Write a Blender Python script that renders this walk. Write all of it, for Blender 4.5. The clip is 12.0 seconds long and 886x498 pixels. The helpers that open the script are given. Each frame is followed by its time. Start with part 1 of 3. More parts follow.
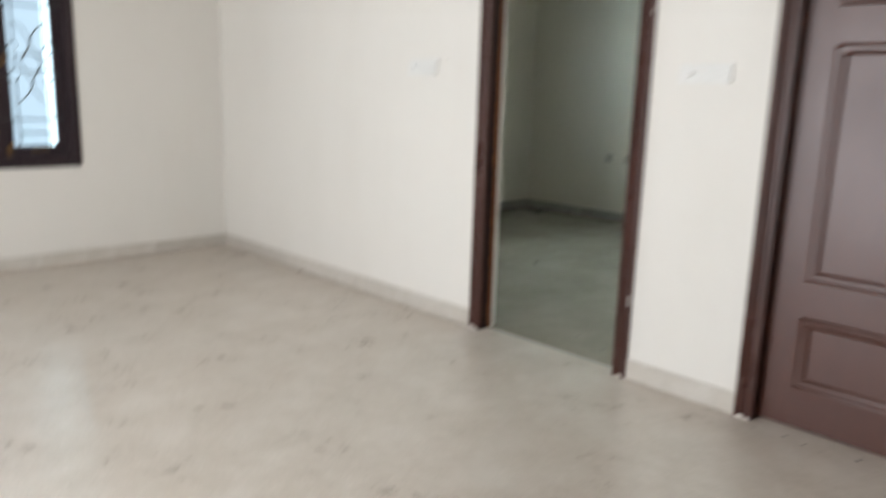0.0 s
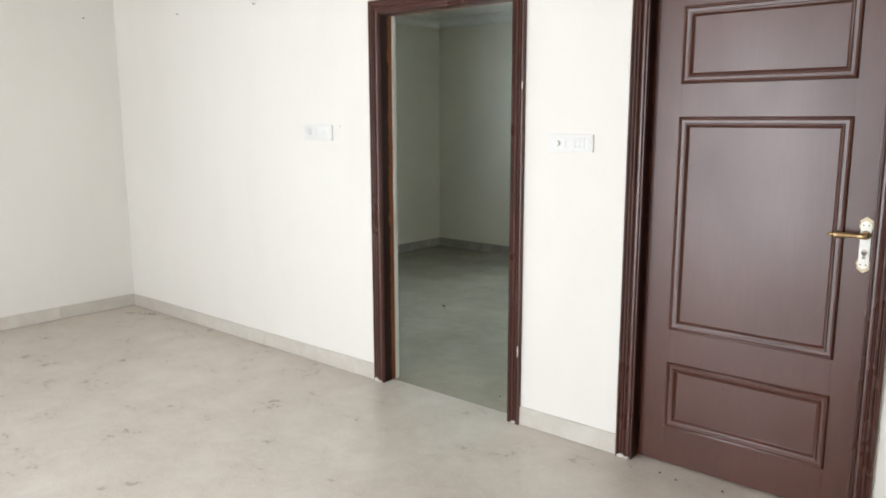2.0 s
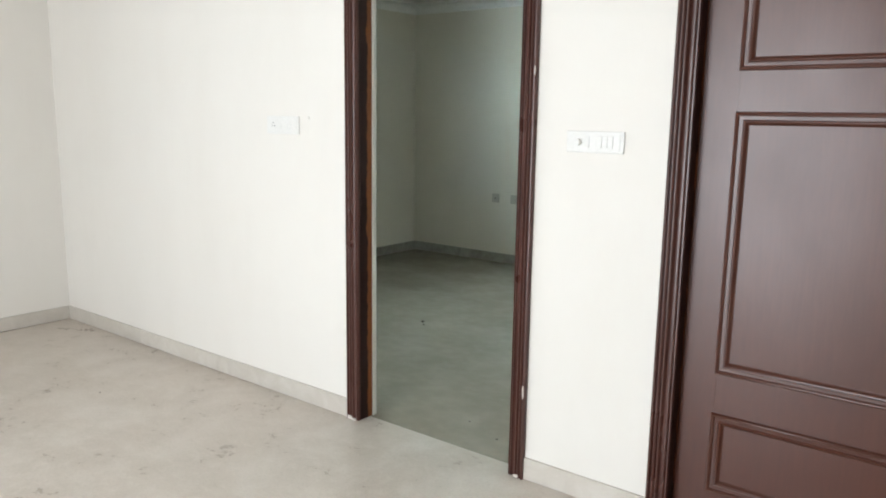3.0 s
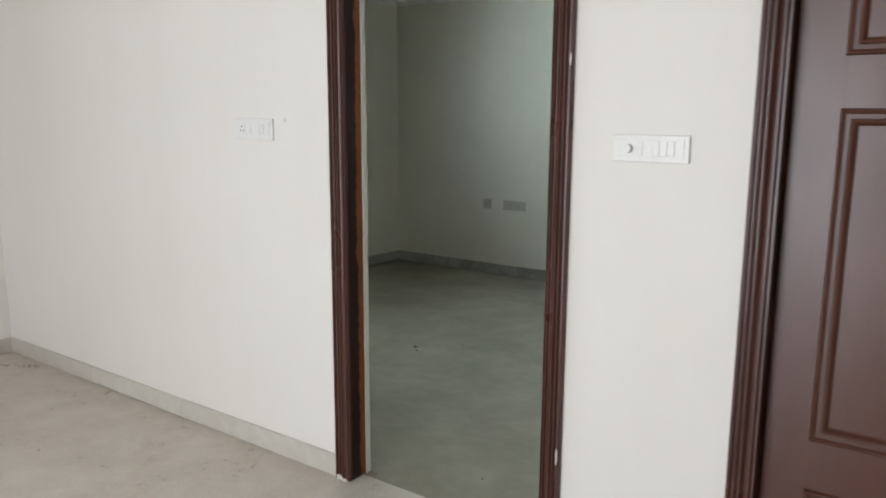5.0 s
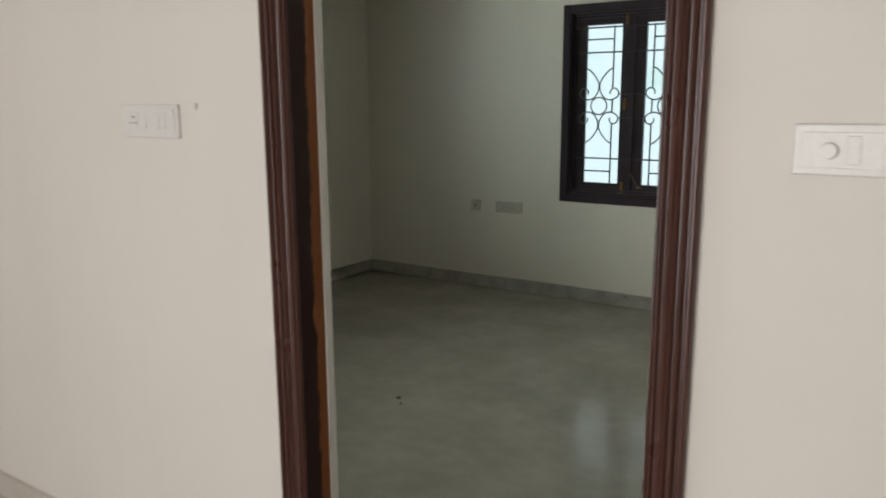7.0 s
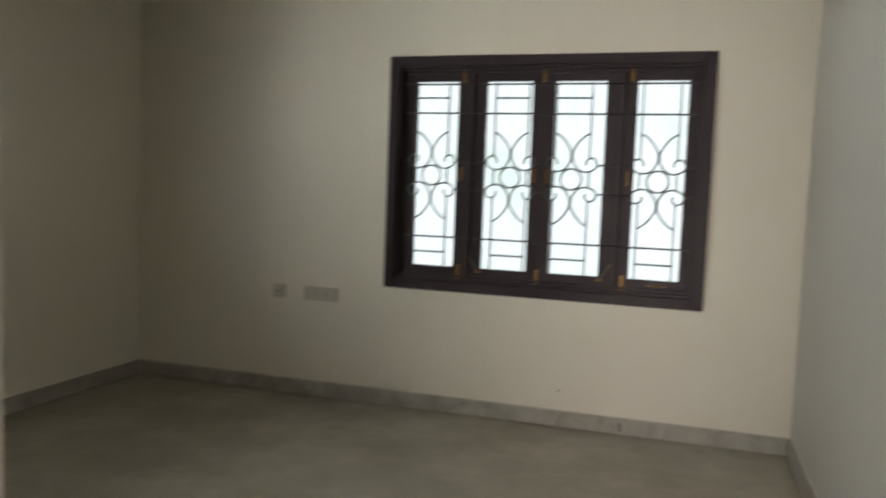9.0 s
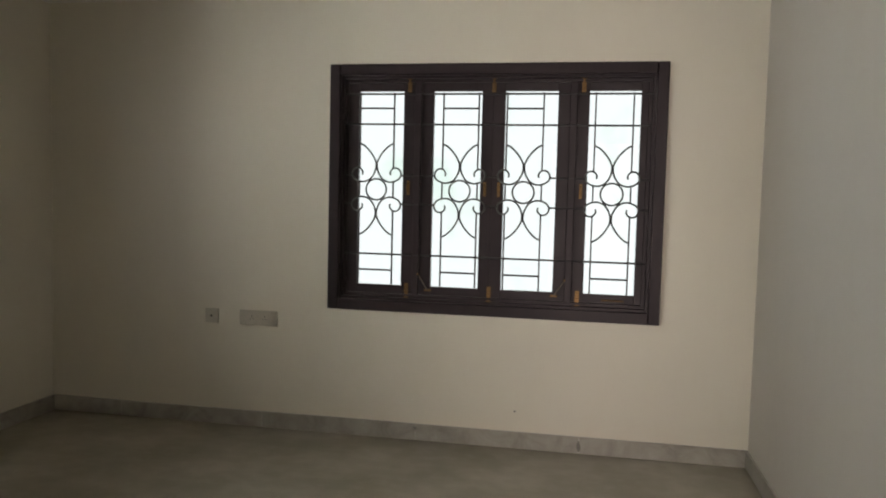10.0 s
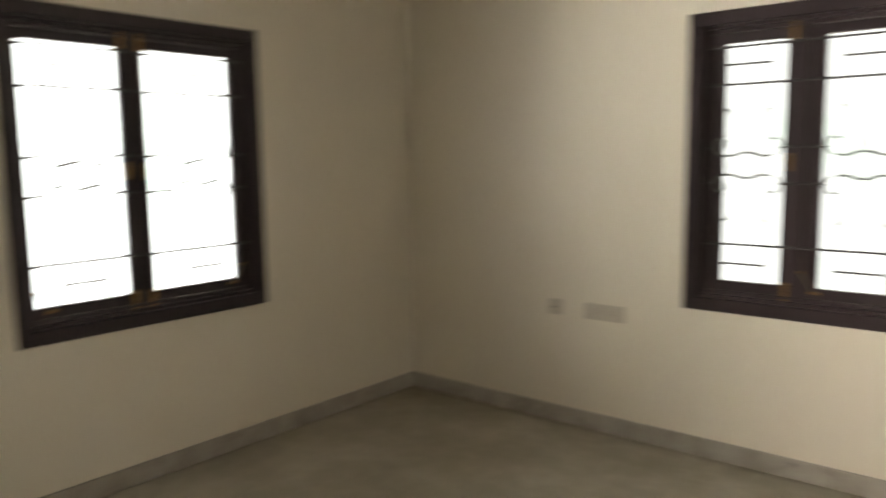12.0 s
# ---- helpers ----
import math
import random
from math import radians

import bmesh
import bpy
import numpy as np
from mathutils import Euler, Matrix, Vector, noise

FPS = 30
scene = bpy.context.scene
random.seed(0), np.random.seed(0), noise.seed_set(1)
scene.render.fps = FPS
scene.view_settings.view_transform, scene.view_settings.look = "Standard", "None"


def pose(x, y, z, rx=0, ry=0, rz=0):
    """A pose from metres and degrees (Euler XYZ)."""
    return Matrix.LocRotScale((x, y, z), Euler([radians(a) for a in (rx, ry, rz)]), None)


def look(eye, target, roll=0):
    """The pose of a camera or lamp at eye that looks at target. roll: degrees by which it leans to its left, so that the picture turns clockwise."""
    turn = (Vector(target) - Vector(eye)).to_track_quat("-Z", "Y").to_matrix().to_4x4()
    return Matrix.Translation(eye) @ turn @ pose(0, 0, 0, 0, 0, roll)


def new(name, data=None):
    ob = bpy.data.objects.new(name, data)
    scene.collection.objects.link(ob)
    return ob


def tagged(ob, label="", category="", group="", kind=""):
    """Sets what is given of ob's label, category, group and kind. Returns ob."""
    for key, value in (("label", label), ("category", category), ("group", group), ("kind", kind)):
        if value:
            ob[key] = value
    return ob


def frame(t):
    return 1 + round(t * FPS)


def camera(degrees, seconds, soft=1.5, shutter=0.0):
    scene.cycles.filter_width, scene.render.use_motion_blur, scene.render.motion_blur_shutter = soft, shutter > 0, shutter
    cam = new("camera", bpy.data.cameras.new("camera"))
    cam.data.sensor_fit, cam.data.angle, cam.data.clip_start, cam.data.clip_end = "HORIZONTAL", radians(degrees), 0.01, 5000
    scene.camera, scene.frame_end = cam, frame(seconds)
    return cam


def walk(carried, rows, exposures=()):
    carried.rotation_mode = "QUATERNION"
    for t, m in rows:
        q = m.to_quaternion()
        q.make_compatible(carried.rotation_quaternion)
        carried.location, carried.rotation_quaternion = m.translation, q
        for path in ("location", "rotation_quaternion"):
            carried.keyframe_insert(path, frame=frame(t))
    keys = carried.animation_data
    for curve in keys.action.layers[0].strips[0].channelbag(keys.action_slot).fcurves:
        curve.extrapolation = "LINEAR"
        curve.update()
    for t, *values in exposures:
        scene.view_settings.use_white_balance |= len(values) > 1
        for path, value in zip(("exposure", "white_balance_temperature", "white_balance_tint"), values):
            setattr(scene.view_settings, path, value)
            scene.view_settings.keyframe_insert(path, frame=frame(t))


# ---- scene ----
cam = camera(60.9, 12.0, soft=1.9, shutter=0.85)
PATH = [
    (0, (2.812, -2.972, 1.295), (1.408, -1.607, 0.886), 1.8),
    (0.1, (2.863, -2.982, 1.328), (1.479, -1.587, 0.956), 0.9),
    (0.4, (3.014, -3.014, 1.427), (1.672, -1.569, 1.096), 0.2),
    (0.5, (3.065, -3.024, 1.46), (1.756, -1.544, 1.154), -0.2),
    (0.6, (3.072, -3.03, 1.472), (1.782, -1.526, 1.2), -0.4),
    (1, (3.102, -3.055, 1.518), (1.838, -1.527, 1.258), -0.7),
    (1.5, (3.086, -3.059, 1.537), (1.847, -1.511, 1.277), -0.8),
    (2, (3.035, -2.971, 1.508), (1.76, -1.469, 1.167), -0.1),
    (2.3, (2.95, -2.89, 1.509), (1.698, -1.362, 1.197), 0.5),
    (2.4, (2.8, -2.74, 1.511), (1.556, -1.204, 1.208), 0.7),
    (2.5, (2.618, -2.566, 1.512), (1.399, -1.02, 1.16), 0.7),
    (2.6, (2.602, -2.564, 1.501), (1.397, -1.003, 1.168), 0.8),
    (2.7, (2.586, -2.562, 1.489), (1.375, -1.006, 1.152), 1.0),
    (4.3, (2.239, -2.312, 1.503), (1.154, -0.688, 1.072), 0.2),
    (4.4, (2.205, -2.304, 1.498), (1.126, -0.677, 1.066), 0.3),
    (4.5, (2.171, -2.297, 1.493), (1.093, -0.668, 1.066), 0.7),
    (4.6, (2.15, -2.264, 1.494), (1.062, -0.64, 1.069), 0.5),
    (5, (2.064, -2.134, 1.496), (0.915, -0.536, 1.142), 0.3),
    (5.5, (1.936, -1.94, 1.472), (0.783, -0.362, 1.045), 0.8),
    (6, (1.698, -1.725, 1.49), (0.683, -0.041, 1.125), -0.6),
    (6.5, (1.509, -1.516, 1.471), (0.461, 0.133, 1.044), 0.1),
    (6.7, (1.45, -1.423, 1.475), (0.346, 0.198, 1.084), -0.5),
    (8.3, (0.863, -0.753, 1.432), (0.051, 1.029, 1.028), 0.0),
    (8.4, (0.831, -0.697, 1.423), (0.03, 1.101, 1.066), 0.0),
    (8.5, (0.798, -0.641, 1.414), (0.005, 1.176, 1.151), -0.0),
    (8.6, (0.787, -0.604, 1.408), (0.001, 1.225, 1.215), 0.7),
    (8.8, (0.765, -0.53, 1.397), (-0.003, 1.307, 1.209), 0.5),
    (8.9, (0.736, -0.495, 1.368), (0.066, 1.382, 1.193), 1.6),
    (9, (0.706, -0.459, 1.339), (0.115, 1.446, 1.187), 2.2),
    (9.1, (0.68, -0.433, 1.363), (0.121, 1.482, 1.217), 1.7),
    (9.5, (0.577, -0.328, 1.458), (0.132, 1.617, 1.316), 0.4),
    (10, (0.455, -0.301, 1.389), (0.084, 1.66, 1.257), 1.4),
    (10.5, (0.411, -0.191, 1.378), (0.104, 1.775, 1.177), 1.8),
    (10.9, (0.44, 0.023, 1.45), (-0.27, 1.883, 1.254), 1.1),
    (10.967, (0.444, 0.062, 1.463), (-0.336, 1.888, 1.275), 1.8),
    (11, (0.447, 0.077, 1.469), (-0.348, 1.903, 1.291), 2.0),
    (11.033, (0.442, 0.088, 1.475), (-0.36, 1.914, 1.305), 1.8),
    (11.1, (0.432, 0.11, 1.488), (-0.37, 1.933, 1.307), 1.2),
    (11.4, (0.398, 0.203, 1.477), (-0.527, 1.944, 1.167), -0.7),
    (11.5, (0.38, 0.227, 1.479), (-0.604, 1.944, 1.192), -1.3),
    (11.6, (0.396, 0.285, 1.497), (-0.622, 1.982, 1.208), -1.3),
    (11.9, (0.429, 0.307, 1.504), (-0.767, 1.891, 1.26), -1.5),
    (12, (0.432, 0.304, 1.507), (-0.842, 1.825, 1.257), -0.8),
]
# the camera's own exposure and white balance, as it adapts from the bright room to the darker one
LIGHTING = [
    (0.0, -0.86, 6250, 9), (0.5, -0.63, 6250, 8), (1.0, -0.54, 6200, 8), (1.5, -0.6, 6200, 8), (2.0, -0.49, 6150, 8), (2.5, -0.5, 6100, 7), (4.5, -0.52, 6100, 7), (5.0, -0.97, 6150, 9),
    (5.5, -1.2, 6200, 9), (6.0, -1.33, 6250, 11), (6.5, -1.43, 6600, 12), (7.6, -1.2, 6800, 15), (8.4, -0.6, 7050, 21), (9.0, -1.2, 7400, 22), (9.5, -1.27, 7700, 25), (10.5, -1.28, 7700, 25),
    (11.0, -1.28, 7800, 25), (11.5, -0.82, 8500, 32), (12.0, -0.42, 8400, 26),
]
walk(cam, [(t, look(eye, target, roll)) for t, eye, target, roll in PATH], LIGHTING)

# ---- light ----
world = bpy.data.worlds.new("world")
scene.world = world
world.use_nodes = True
wn = world.node_tree
sky = wn.nodes.new("ShaderNodeTexSky")
sky.sky_type, sky.sun_disc = "NISHITA", False
sky.sun_elevation, sky.sun_rotation = radians(48), radians(200)
wn.links.new(sky.outputs["Color"], wn.nodes["Background"].inputs["Color"])
wn.nodes["Background"].inputs["Strength"].default_value = 0.1
sun = new("sun", bpy.data.lights.new("sun", "SUN"))
sun.data.energy, sun.data.angle, sun.data.color = 1.0, radians(12), (1.0, 0.96, 0.9)
sun.matrix_world = look((4, -9, 12), (1, 0, 0))


def window_light(name, place, target, width, height, watts, color, spread=180):
    """Daylight that stands in a real opening of the walls."""
    lamp = new(name, bpy.data.lights.new(name, "AREA"))
    lamp.data.shape, lamp.data.size, lamp.data.size_y = "RECTANGLE", width, height
    lamp.data.energy, lamp.data.color = watts, color
    lamp.data.spread = radians(spread)
    lamp.matrix_world = look(place, target)
    return lamp


window_light("daylight_balcony", (0.45, -5.15, 1.2), (0.45, 0, 1.2), 1.9, 2.4, 290, (0.97, 0.98, 1.0))

# ---- materials ----


def material(name, base, rough=0.5, metal=0.0, spec=0.5):
    m = bpy.data.materials.new(name)
    m.use_nodes = True
    b = m.node_tree.nodes["Principled BSDF"]
    b.inputs["Base Color"].default_value = (*base, 1)
    b.inputs["Roughness"].default_value = rough
    b.inputs["Metallic"].default_value = metal
    b.inputs["Specular IOR Level"].default_value = spec
    return m, m.node_tree, b


def coords(nt, scale=(1, 1, 1)):
    """World-fixed coordinates, so that a pattern runs on from piece to piece at its real size."""
    geo = nt.nodes.new("ShaderNodeNewGeometry")
    mp = nt.nodes.new("ShaderNodeMapping")
    mp.inputs["Scale"].default_value = scale
    nt.links.new(geo.outputs["Position"], mp.inputs["Vector"])
    return mp.outputs["Vector"]


def noise_tex(nt, vec, scale, detail=4, rough=0.55, warp=0.0):
    n = nt.nodes.new("ShaderNodeTexNoise")
    n.inputs["Scale"].default_value, n.inputs["Detail"].default_value = scale, detail
    n.inputs["Roughness"].default_value, n.inputs["Distortion"].default_value = rough, warp
    nt.links.new(vec, n.inputs["Vector"])
    return n.outputs["Fac"]


def ramp(nt, fac, stops):
    r = nt.nodes.new("ShaderNodeValToRGB")
    while len(r.color_ramp.elements) < len(stops):
        r.color_ramp.elements.new(0.5)
    for e, (at, col) in zip(r.color_ramp.elements, stops):
        e.position, e.color = at, (*col, 1) if len(col) == 3 else col
    nt.links.new(fac, r.inputs["Fac"])
    return r.outputs["Color"]


def mixed(nt, a, b, fac, how="MIX"):
    """Mix of two colours (sockets or tuples) by a socket or a number."""
    n = nt.nodes.new("ShaderNodeMix")
    n.data_type, n.blend_type = "RGBA", how
    for key, value in ((6, a), (7, b), (0, fac)):
        if isinstance(value, (tuple, float, int)):
            n.inputs[key].default_value = (*value, 1) if isinstance(value, tuple) else value
        else:
            nt.links.new(value, n.inputs[key])
    return n.outputs[2]


def relief(nt, b, height, strength, distance):
    n = nt.nodes.new("ShaderNodeBump")
    n.inputs["Strength"].default_value, n.inputs["Distance"].default_value = strength, distance
    nt.links.new(height, n.inputs["Height"])
    nt.links.new(n.outputs["Normal"], b.inputs["Normal"])


def gloss(nt, b, fac, low, high):
    n = nt.nodes.new("ShaderNodeMapRange")
    n.inputs["To Min"].default_value, n.inputs["To Max"].default_value = low, high
    nt.links.new(fac, n.inputs["Value"])
    nt.links.new(n.outputs["Result"], b.inputs["Roughness"])


def wall_paint(name, base, dirty):
    m, nt, b = material(name, base, 0.55, spec=0.3)
    v = coords(nt)
    patches = noise_tex(nt, v, 1.1, 5, 0.6, 0.4)
    grime = ramp(nt, noise_tex(nt, coords(nt, (1, 1, 0.3)), 2.4, 6, 0.65), [(0.46, (0, 0, 0)), (0.78, (1, 1, 1))])
    warm = mixed(nt, tuple(c * 0.97 for c in base), base, patches)
    nt.links.new(mixed(nt, warm, dirty, mixed(nt, (0, 0, 0), (0.17, 0.17, 0.17), grime)), b.inputs["Base Color"])
    # roller-laid emulsion over a hand-trowelled coat
    trowel = noise_tex(nt, v, 5, 3, 0.5)
    roller = noise_tex(nt, v, 240, 2, 0.5)
    relief(nt, b, mixed(nt, trowel, roller, 0.25), 0.18, 0.012)
    gloss(nt, b, patches, 0.42, 0.62)
    return m


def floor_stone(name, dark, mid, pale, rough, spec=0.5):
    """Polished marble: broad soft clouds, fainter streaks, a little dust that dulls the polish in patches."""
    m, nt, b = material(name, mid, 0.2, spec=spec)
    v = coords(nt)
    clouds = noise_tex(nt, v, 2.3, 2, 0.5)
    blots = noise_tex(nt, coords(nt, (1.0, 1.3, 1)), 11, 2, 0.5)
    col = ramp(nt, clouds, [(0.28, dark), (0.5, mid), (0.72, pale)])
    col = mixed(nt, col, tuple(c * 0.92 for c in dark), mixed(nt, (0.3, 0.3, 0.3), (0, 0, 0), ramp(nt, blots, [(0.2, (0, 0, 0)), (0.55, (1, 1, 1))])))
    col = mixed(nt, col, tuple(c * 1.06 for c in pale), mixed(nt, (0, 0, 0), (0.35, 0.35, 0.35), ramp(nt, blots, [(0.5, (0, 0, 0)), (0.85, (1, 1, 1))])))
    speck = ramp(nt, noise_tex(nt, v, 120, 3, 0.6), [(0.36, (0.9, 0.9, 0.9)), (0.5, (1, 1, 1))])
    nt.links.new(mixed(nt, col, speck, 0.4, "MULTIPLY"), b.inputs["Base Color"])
    dust = noise_tex(nt, v, 2.6, 2, 0.5)
    gloss(nt, b, dust, rough, rough + 0.16)
    relief(nt, b, clouds, 0.04, 0.01)
    return m


def fine_marble(name, dark, mid, pale, rough):
    """Close-grained polished marble, evenly clouded, with a little dust in the polish."""
    m, nt, b = material(name, mid, 0.2)
    v = coords(nt)
    clouds = noise_tex(nt, v, 3.2, 8, 0.68, 0.35)
    streak = noise_tex(nt, coords(nt, (1.0, 1.5, 1)), 13, 8, 0.74, 0.5)
    col = ramp(nt, clouds, [(0.32, dark), (0.5, mid), (0.69, pale)])
    col = mixed(nt, col, tuple(c * 1.03 for c in pale), mixed(nt, (0, 0, 0), (0.55, 0.55, 0.55), ramp(nt, streak, [(0.5, (0, 0, 0)), (0.68, (1, 1, 1))])))
    speck = ramp(nt, noise_tex(nt, v, 90, 3, 0.6), [(0.36, (0.82, 0.82, 0.82)), (0.5, (1, 1, 1))])
    nt.links.new(mixed(nt, col, speck, 0.45, "MULTIPLY"), b.inputs["Base Color"])
    gloss(nt, b, mixed(nt, clouds, streak, 0.5), rough, rough + 0.18)
    relief(nt, b, clouds, 0.05, 0.01)
    return m


def varnish(name, dark, light, rough, along=(9, 9, 0.7), spec=0.5, bump=0.08):
    """Dark stained, glossy wood, its grain running upright."""
    m, nt, b = material(name, dark, rough, spec=spec)
    grain = noise_tex(nt, coords(nt, along), 9, 6, 0.6, 0.6)
    broad = noise_tex(nt, coords(nt, (1, 1, 0.5)), 3, 4, 0.6)
    col = mixed(nt, dark, light, ramp(nt, grain, [(0.3, (0, 0, 0)), (0.85, (1, 1, 1))]))
    nt.links.new(mixed(nt, col, tuple(c * 0.8 for c in dark), ramp(nt, broad, [(0.45, (0, 0, 0)), (0.8, (1, 1, 1))])), b.inputs["Base Color"])
    gloss(nt, b, broad, rough - 0.06, rough + 0.12)
    relief(nt, b, mixed(nt, grain, noise_tex(nt, coords(nt), 9, 2), 0.35), bump, 0.004)
    return m


def jamb_wood(name, dark, bare):
    """Stained wood whose far edge was left bare, with an uneven brush line."""
    m, nt, b = material(name, dark, 0.45, spec=0.2)
    geo = nt.nodes.new("ShaderNodeNewGeometry")
    xyz = nt.nodes.new("ShaderNodeSeparateXYZ")
    nt.links.new(geo.outputs["Position"], xyz.inputs["Vector"])
    wave = nt.nodes.new("ShaderNodeMath")
    wave.operation = "MULTIPLY_ADD"
    nt.links.new(noise_tex(nt, coords(nt, (0.4, 0.4, 1)), 9, 5, 0.7), wave.inputs[0])
    wave.inputs[1].default_value = 0.045
    nt.links.new(xyz.outputs["Y"], wave.inputs[2])
    edge = ramp(nt, wave.outputs[0], [(0.072, (0, 0, 0)), (0.077, (1, 1, 1))])
    grain = noise_tex(nt, coords(nt, (14, 14, 1)), 6, 5, 0.6)
    raw = mixed(nt, bare, tuple(c * 0.55 for c in bare), grain)
    nt.links.new(mixed(nt, dark, raw, edge), b.inputs["Base Color"])
    relief(nt, b, grain, 0.15, 0.003)
    return m


def skirting_stone(name, base, pale, dark):
    m, nt, b = material(name, base, 0.4)
    v = coords(nt)
    info = nt.nodes.new("ShaderNodeObjectInfo")
    clouds = noise_tex(nt, v, 6, 7, 0.65, 1.0)
    col = ramp(nt, clouds, [(0.32, dark), (0.5, base), (0.68, pale)])
    smear = ramp(nt, noise_tex(nt, coords(nt, (1, 1, 0.3)), 9, 5, 0.7), [(0.6, (0, 0, 0)), (0.75, (1, 1, 1))])
    col = mixed(nt, col, tuple(c * 0.6 for c in dark), mixed(nt, (0, 0, 0), (0.3, 0.3, 0.3), smear))
    tone = ramp(nt, info.outputs["Random"], [(0, (0.93, 0.93, 0.93)), (1, (1.05, 1.05, 1.05))])
    nt.links.new(mixed(nt, col, tone, 1.0, "MULTIPLY"), b.inputs["Base Color"])
    gloss(nt, b, clouds, 0.3, 0.55)
    relief(nt, b, clouds, 0.1, 0.004)
    return m


def plain(name, base, rough, metal=0.0, wear=0.12, scale=40):
    """A small thing's surface, with faint uneven tone and wear."""
    m, nt, b = material(name, base, rough, metal)
    n = noise_tex(nt, coords(nt), scale, 4, 0.6)
    nt.links.new(mixed(nt, base, tuple(c * (1 - 2.5 * wear) for c in base), ramp(nt, n, [(0.4, (0, 0, 0)), (0.75, (1, 1, 1))])), b.inputs["Base Color"])
    gloss(nt, b, n, max(rough - 0.08, 0.05), rough + 0.12)
    return m


WALL = wall_paint("off_white_emulsion", (0.725, 0.695, 0.645), (0.58, 0.535, 0.465))
WALL_BED = wall_paint("cream_emulsion", (0.755, 0.70, 0.60), (0.60, 0.53, 0.42))
CEILING = wall_paint("ceiling_white", (0.78, 0.74, 0.69), (0.68, 0.63, 0.57))
CORNICE = plain("cornice_plaster", (0.84, 0.82, 0.78), 0.55, wear=0.03, scale=12)
FLOOR_LIVING = fine_marble("beige_marble", (0.465, 0.408, 0.348), (0.52, 0.462, 0.40), (0.59, 0.537, 0.478), 0.2)
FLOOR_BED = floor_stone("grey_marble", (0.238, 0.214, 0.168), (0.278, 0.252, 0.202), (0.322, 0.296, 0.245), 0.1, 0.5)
SKIRT_LIVING = skirting_stone("beige_skirting", (0.52, 0.48, 0.425), (0.565, 0.53, 0.48), (0.48, 0.44, 0.385))
SKIRT_BED = skirting_stone("grey_skirting", (0.35, 0.32, 0.28), (0.41, 0.385, 0.345), (0.265, 0.24, 0.205))
DOOR_WOOD = varnish("door_varnish", (0.066, 0.020, 0.0115), (0.080, 0.026, 0.015), 0.3, spec=0.46, bump=0.006)
CASING_WOOD = varnish("casing_varnish", (0.060, 0.0215, 0.0155), (0.092, 0.034, 0.025), 0.26, spec=0.5, bump=0.04)
WINDOW_WOOD = varnish("window_varnish", (0.026, 0.018, 0.0215), (0.038, 0.025, 0.028), 0.38, spec=0.22)
JAMB_WOOD = jamb_wood("jamb_half_stained", (0.024, 0.0085, 0.0065), (0.27, 0.088, 0.03))
IRON = plain("painted_iron", (0.03, 0.027, 0.031), 0.5, 0.0, 0.1, 60)
IRON_GREY = plain("grey_painted_iron", (0.09, 0.10, 0.10), 0.5, 0.0, 0.1, 60)
BRASS = plain("worn_brass", (0.26, 0.15, 0.06), 0.4, 0.8, 0.15, 120)
BRASS_BRIGHT = plain("bright_brass", (0.38, 0.26, 0.13), 0.34, 1.0, 0.1, 90)
BRASS_PALE = plain("pale_lacquered_brass", (0.52, 0.43, 0.28), 0.45, 0.5, 0.1, 90)
STEEL = plain("dull_steel", (0.22, 0.19, 0.16), 0.4, 0.9, 0.12, 90)
IVORY = plain("ivory_enamel", (0.80, 0.78, 0.71), 0.25, 0.0, 0.03, 60)
PLASTIC = plain("white_plastic", (0.715, 0.705, 0.675), 0.32, 0.0, 0.03, 80)
PLASTIC_OLD = plain("aged_plastic", (0.54, 0.49, 0.41), 0.4, 0.0, 0.06, 80)
BLACK = plain("hole_shade_black", (0.02, 0.02, 0.02), 0.6, 0.0, 0.1, 80)
PLASTER_CHIP = plain("chipped_plaster", (0.64, 0.59, 0.54), 0.8, 0.0, 0.1, 150)
DEBRIS = plain("dry_debris", (0.06, 0.05, 0.045), 0.8, 0.0, 0.2, 200)


def glass():
    # near-black base colour cuts the backdrops' glow as seen through the panes
    m, nt, b = material("backdrop_dimming_glass", (0.0475, 0.0525, 0.057), 0.0)
    b.inputs["Transmission Weight"].default_value = 1.0
    b.inputs["IOR"].default_value = 1.15
    return m


GLASS = glass()

# ---- building blocks ----


def part(name, bm, mat, parent=None, label=""):
    me = bpy.data.meshes.new(name)
    bmesh.ops.recalc_face_normals(bm, faces=bm.faces[:])
    bm.to_mesh(me)
    bm.free()
    me.materials.append(mat)
    ob = new(name, me)
    ob.parent = parent
    if label:
        tagged(ob, label)
    return ob


def smooth(ob, angle=40):
    for p in ob.data.polygons:
        p.use_smooth = True
    ob.data.set_sharp_from_angle(angle=radians(angle))
    return ob


def thing(name, m, label, category, group="", kind=""):
    ob = new(name)
    ob.matrix_world = m
    ob.empty_display_size = 0.1
    return tagged(ob, label, category, group, kind)


def box(bm, x0, x1, y0, y1, z0, z1, bevel=0.0, segments=1):
    m = Matrix.Translation(((x0 + x1) / 2, (y0 + y1) / 2, (z0 + z1) / 2)) @ Matrix.Diagonal((x1 - x0, y1 - y0, z1 - z0, 1))
    vs = bmesh.ops.create_cube(bm, size=1, matrix=m)["verts"]
    if bevel:
        es = list({e for v in vs for e in v.link_edges})
        bmesh.ops.bevel(bm, geom=es, offset=bevel, segments=segments, profile=0.6, affect="EDGES")
    return bm


def boxed(*args, **kw):
    return box(bmesh.new(), *args, **kw)


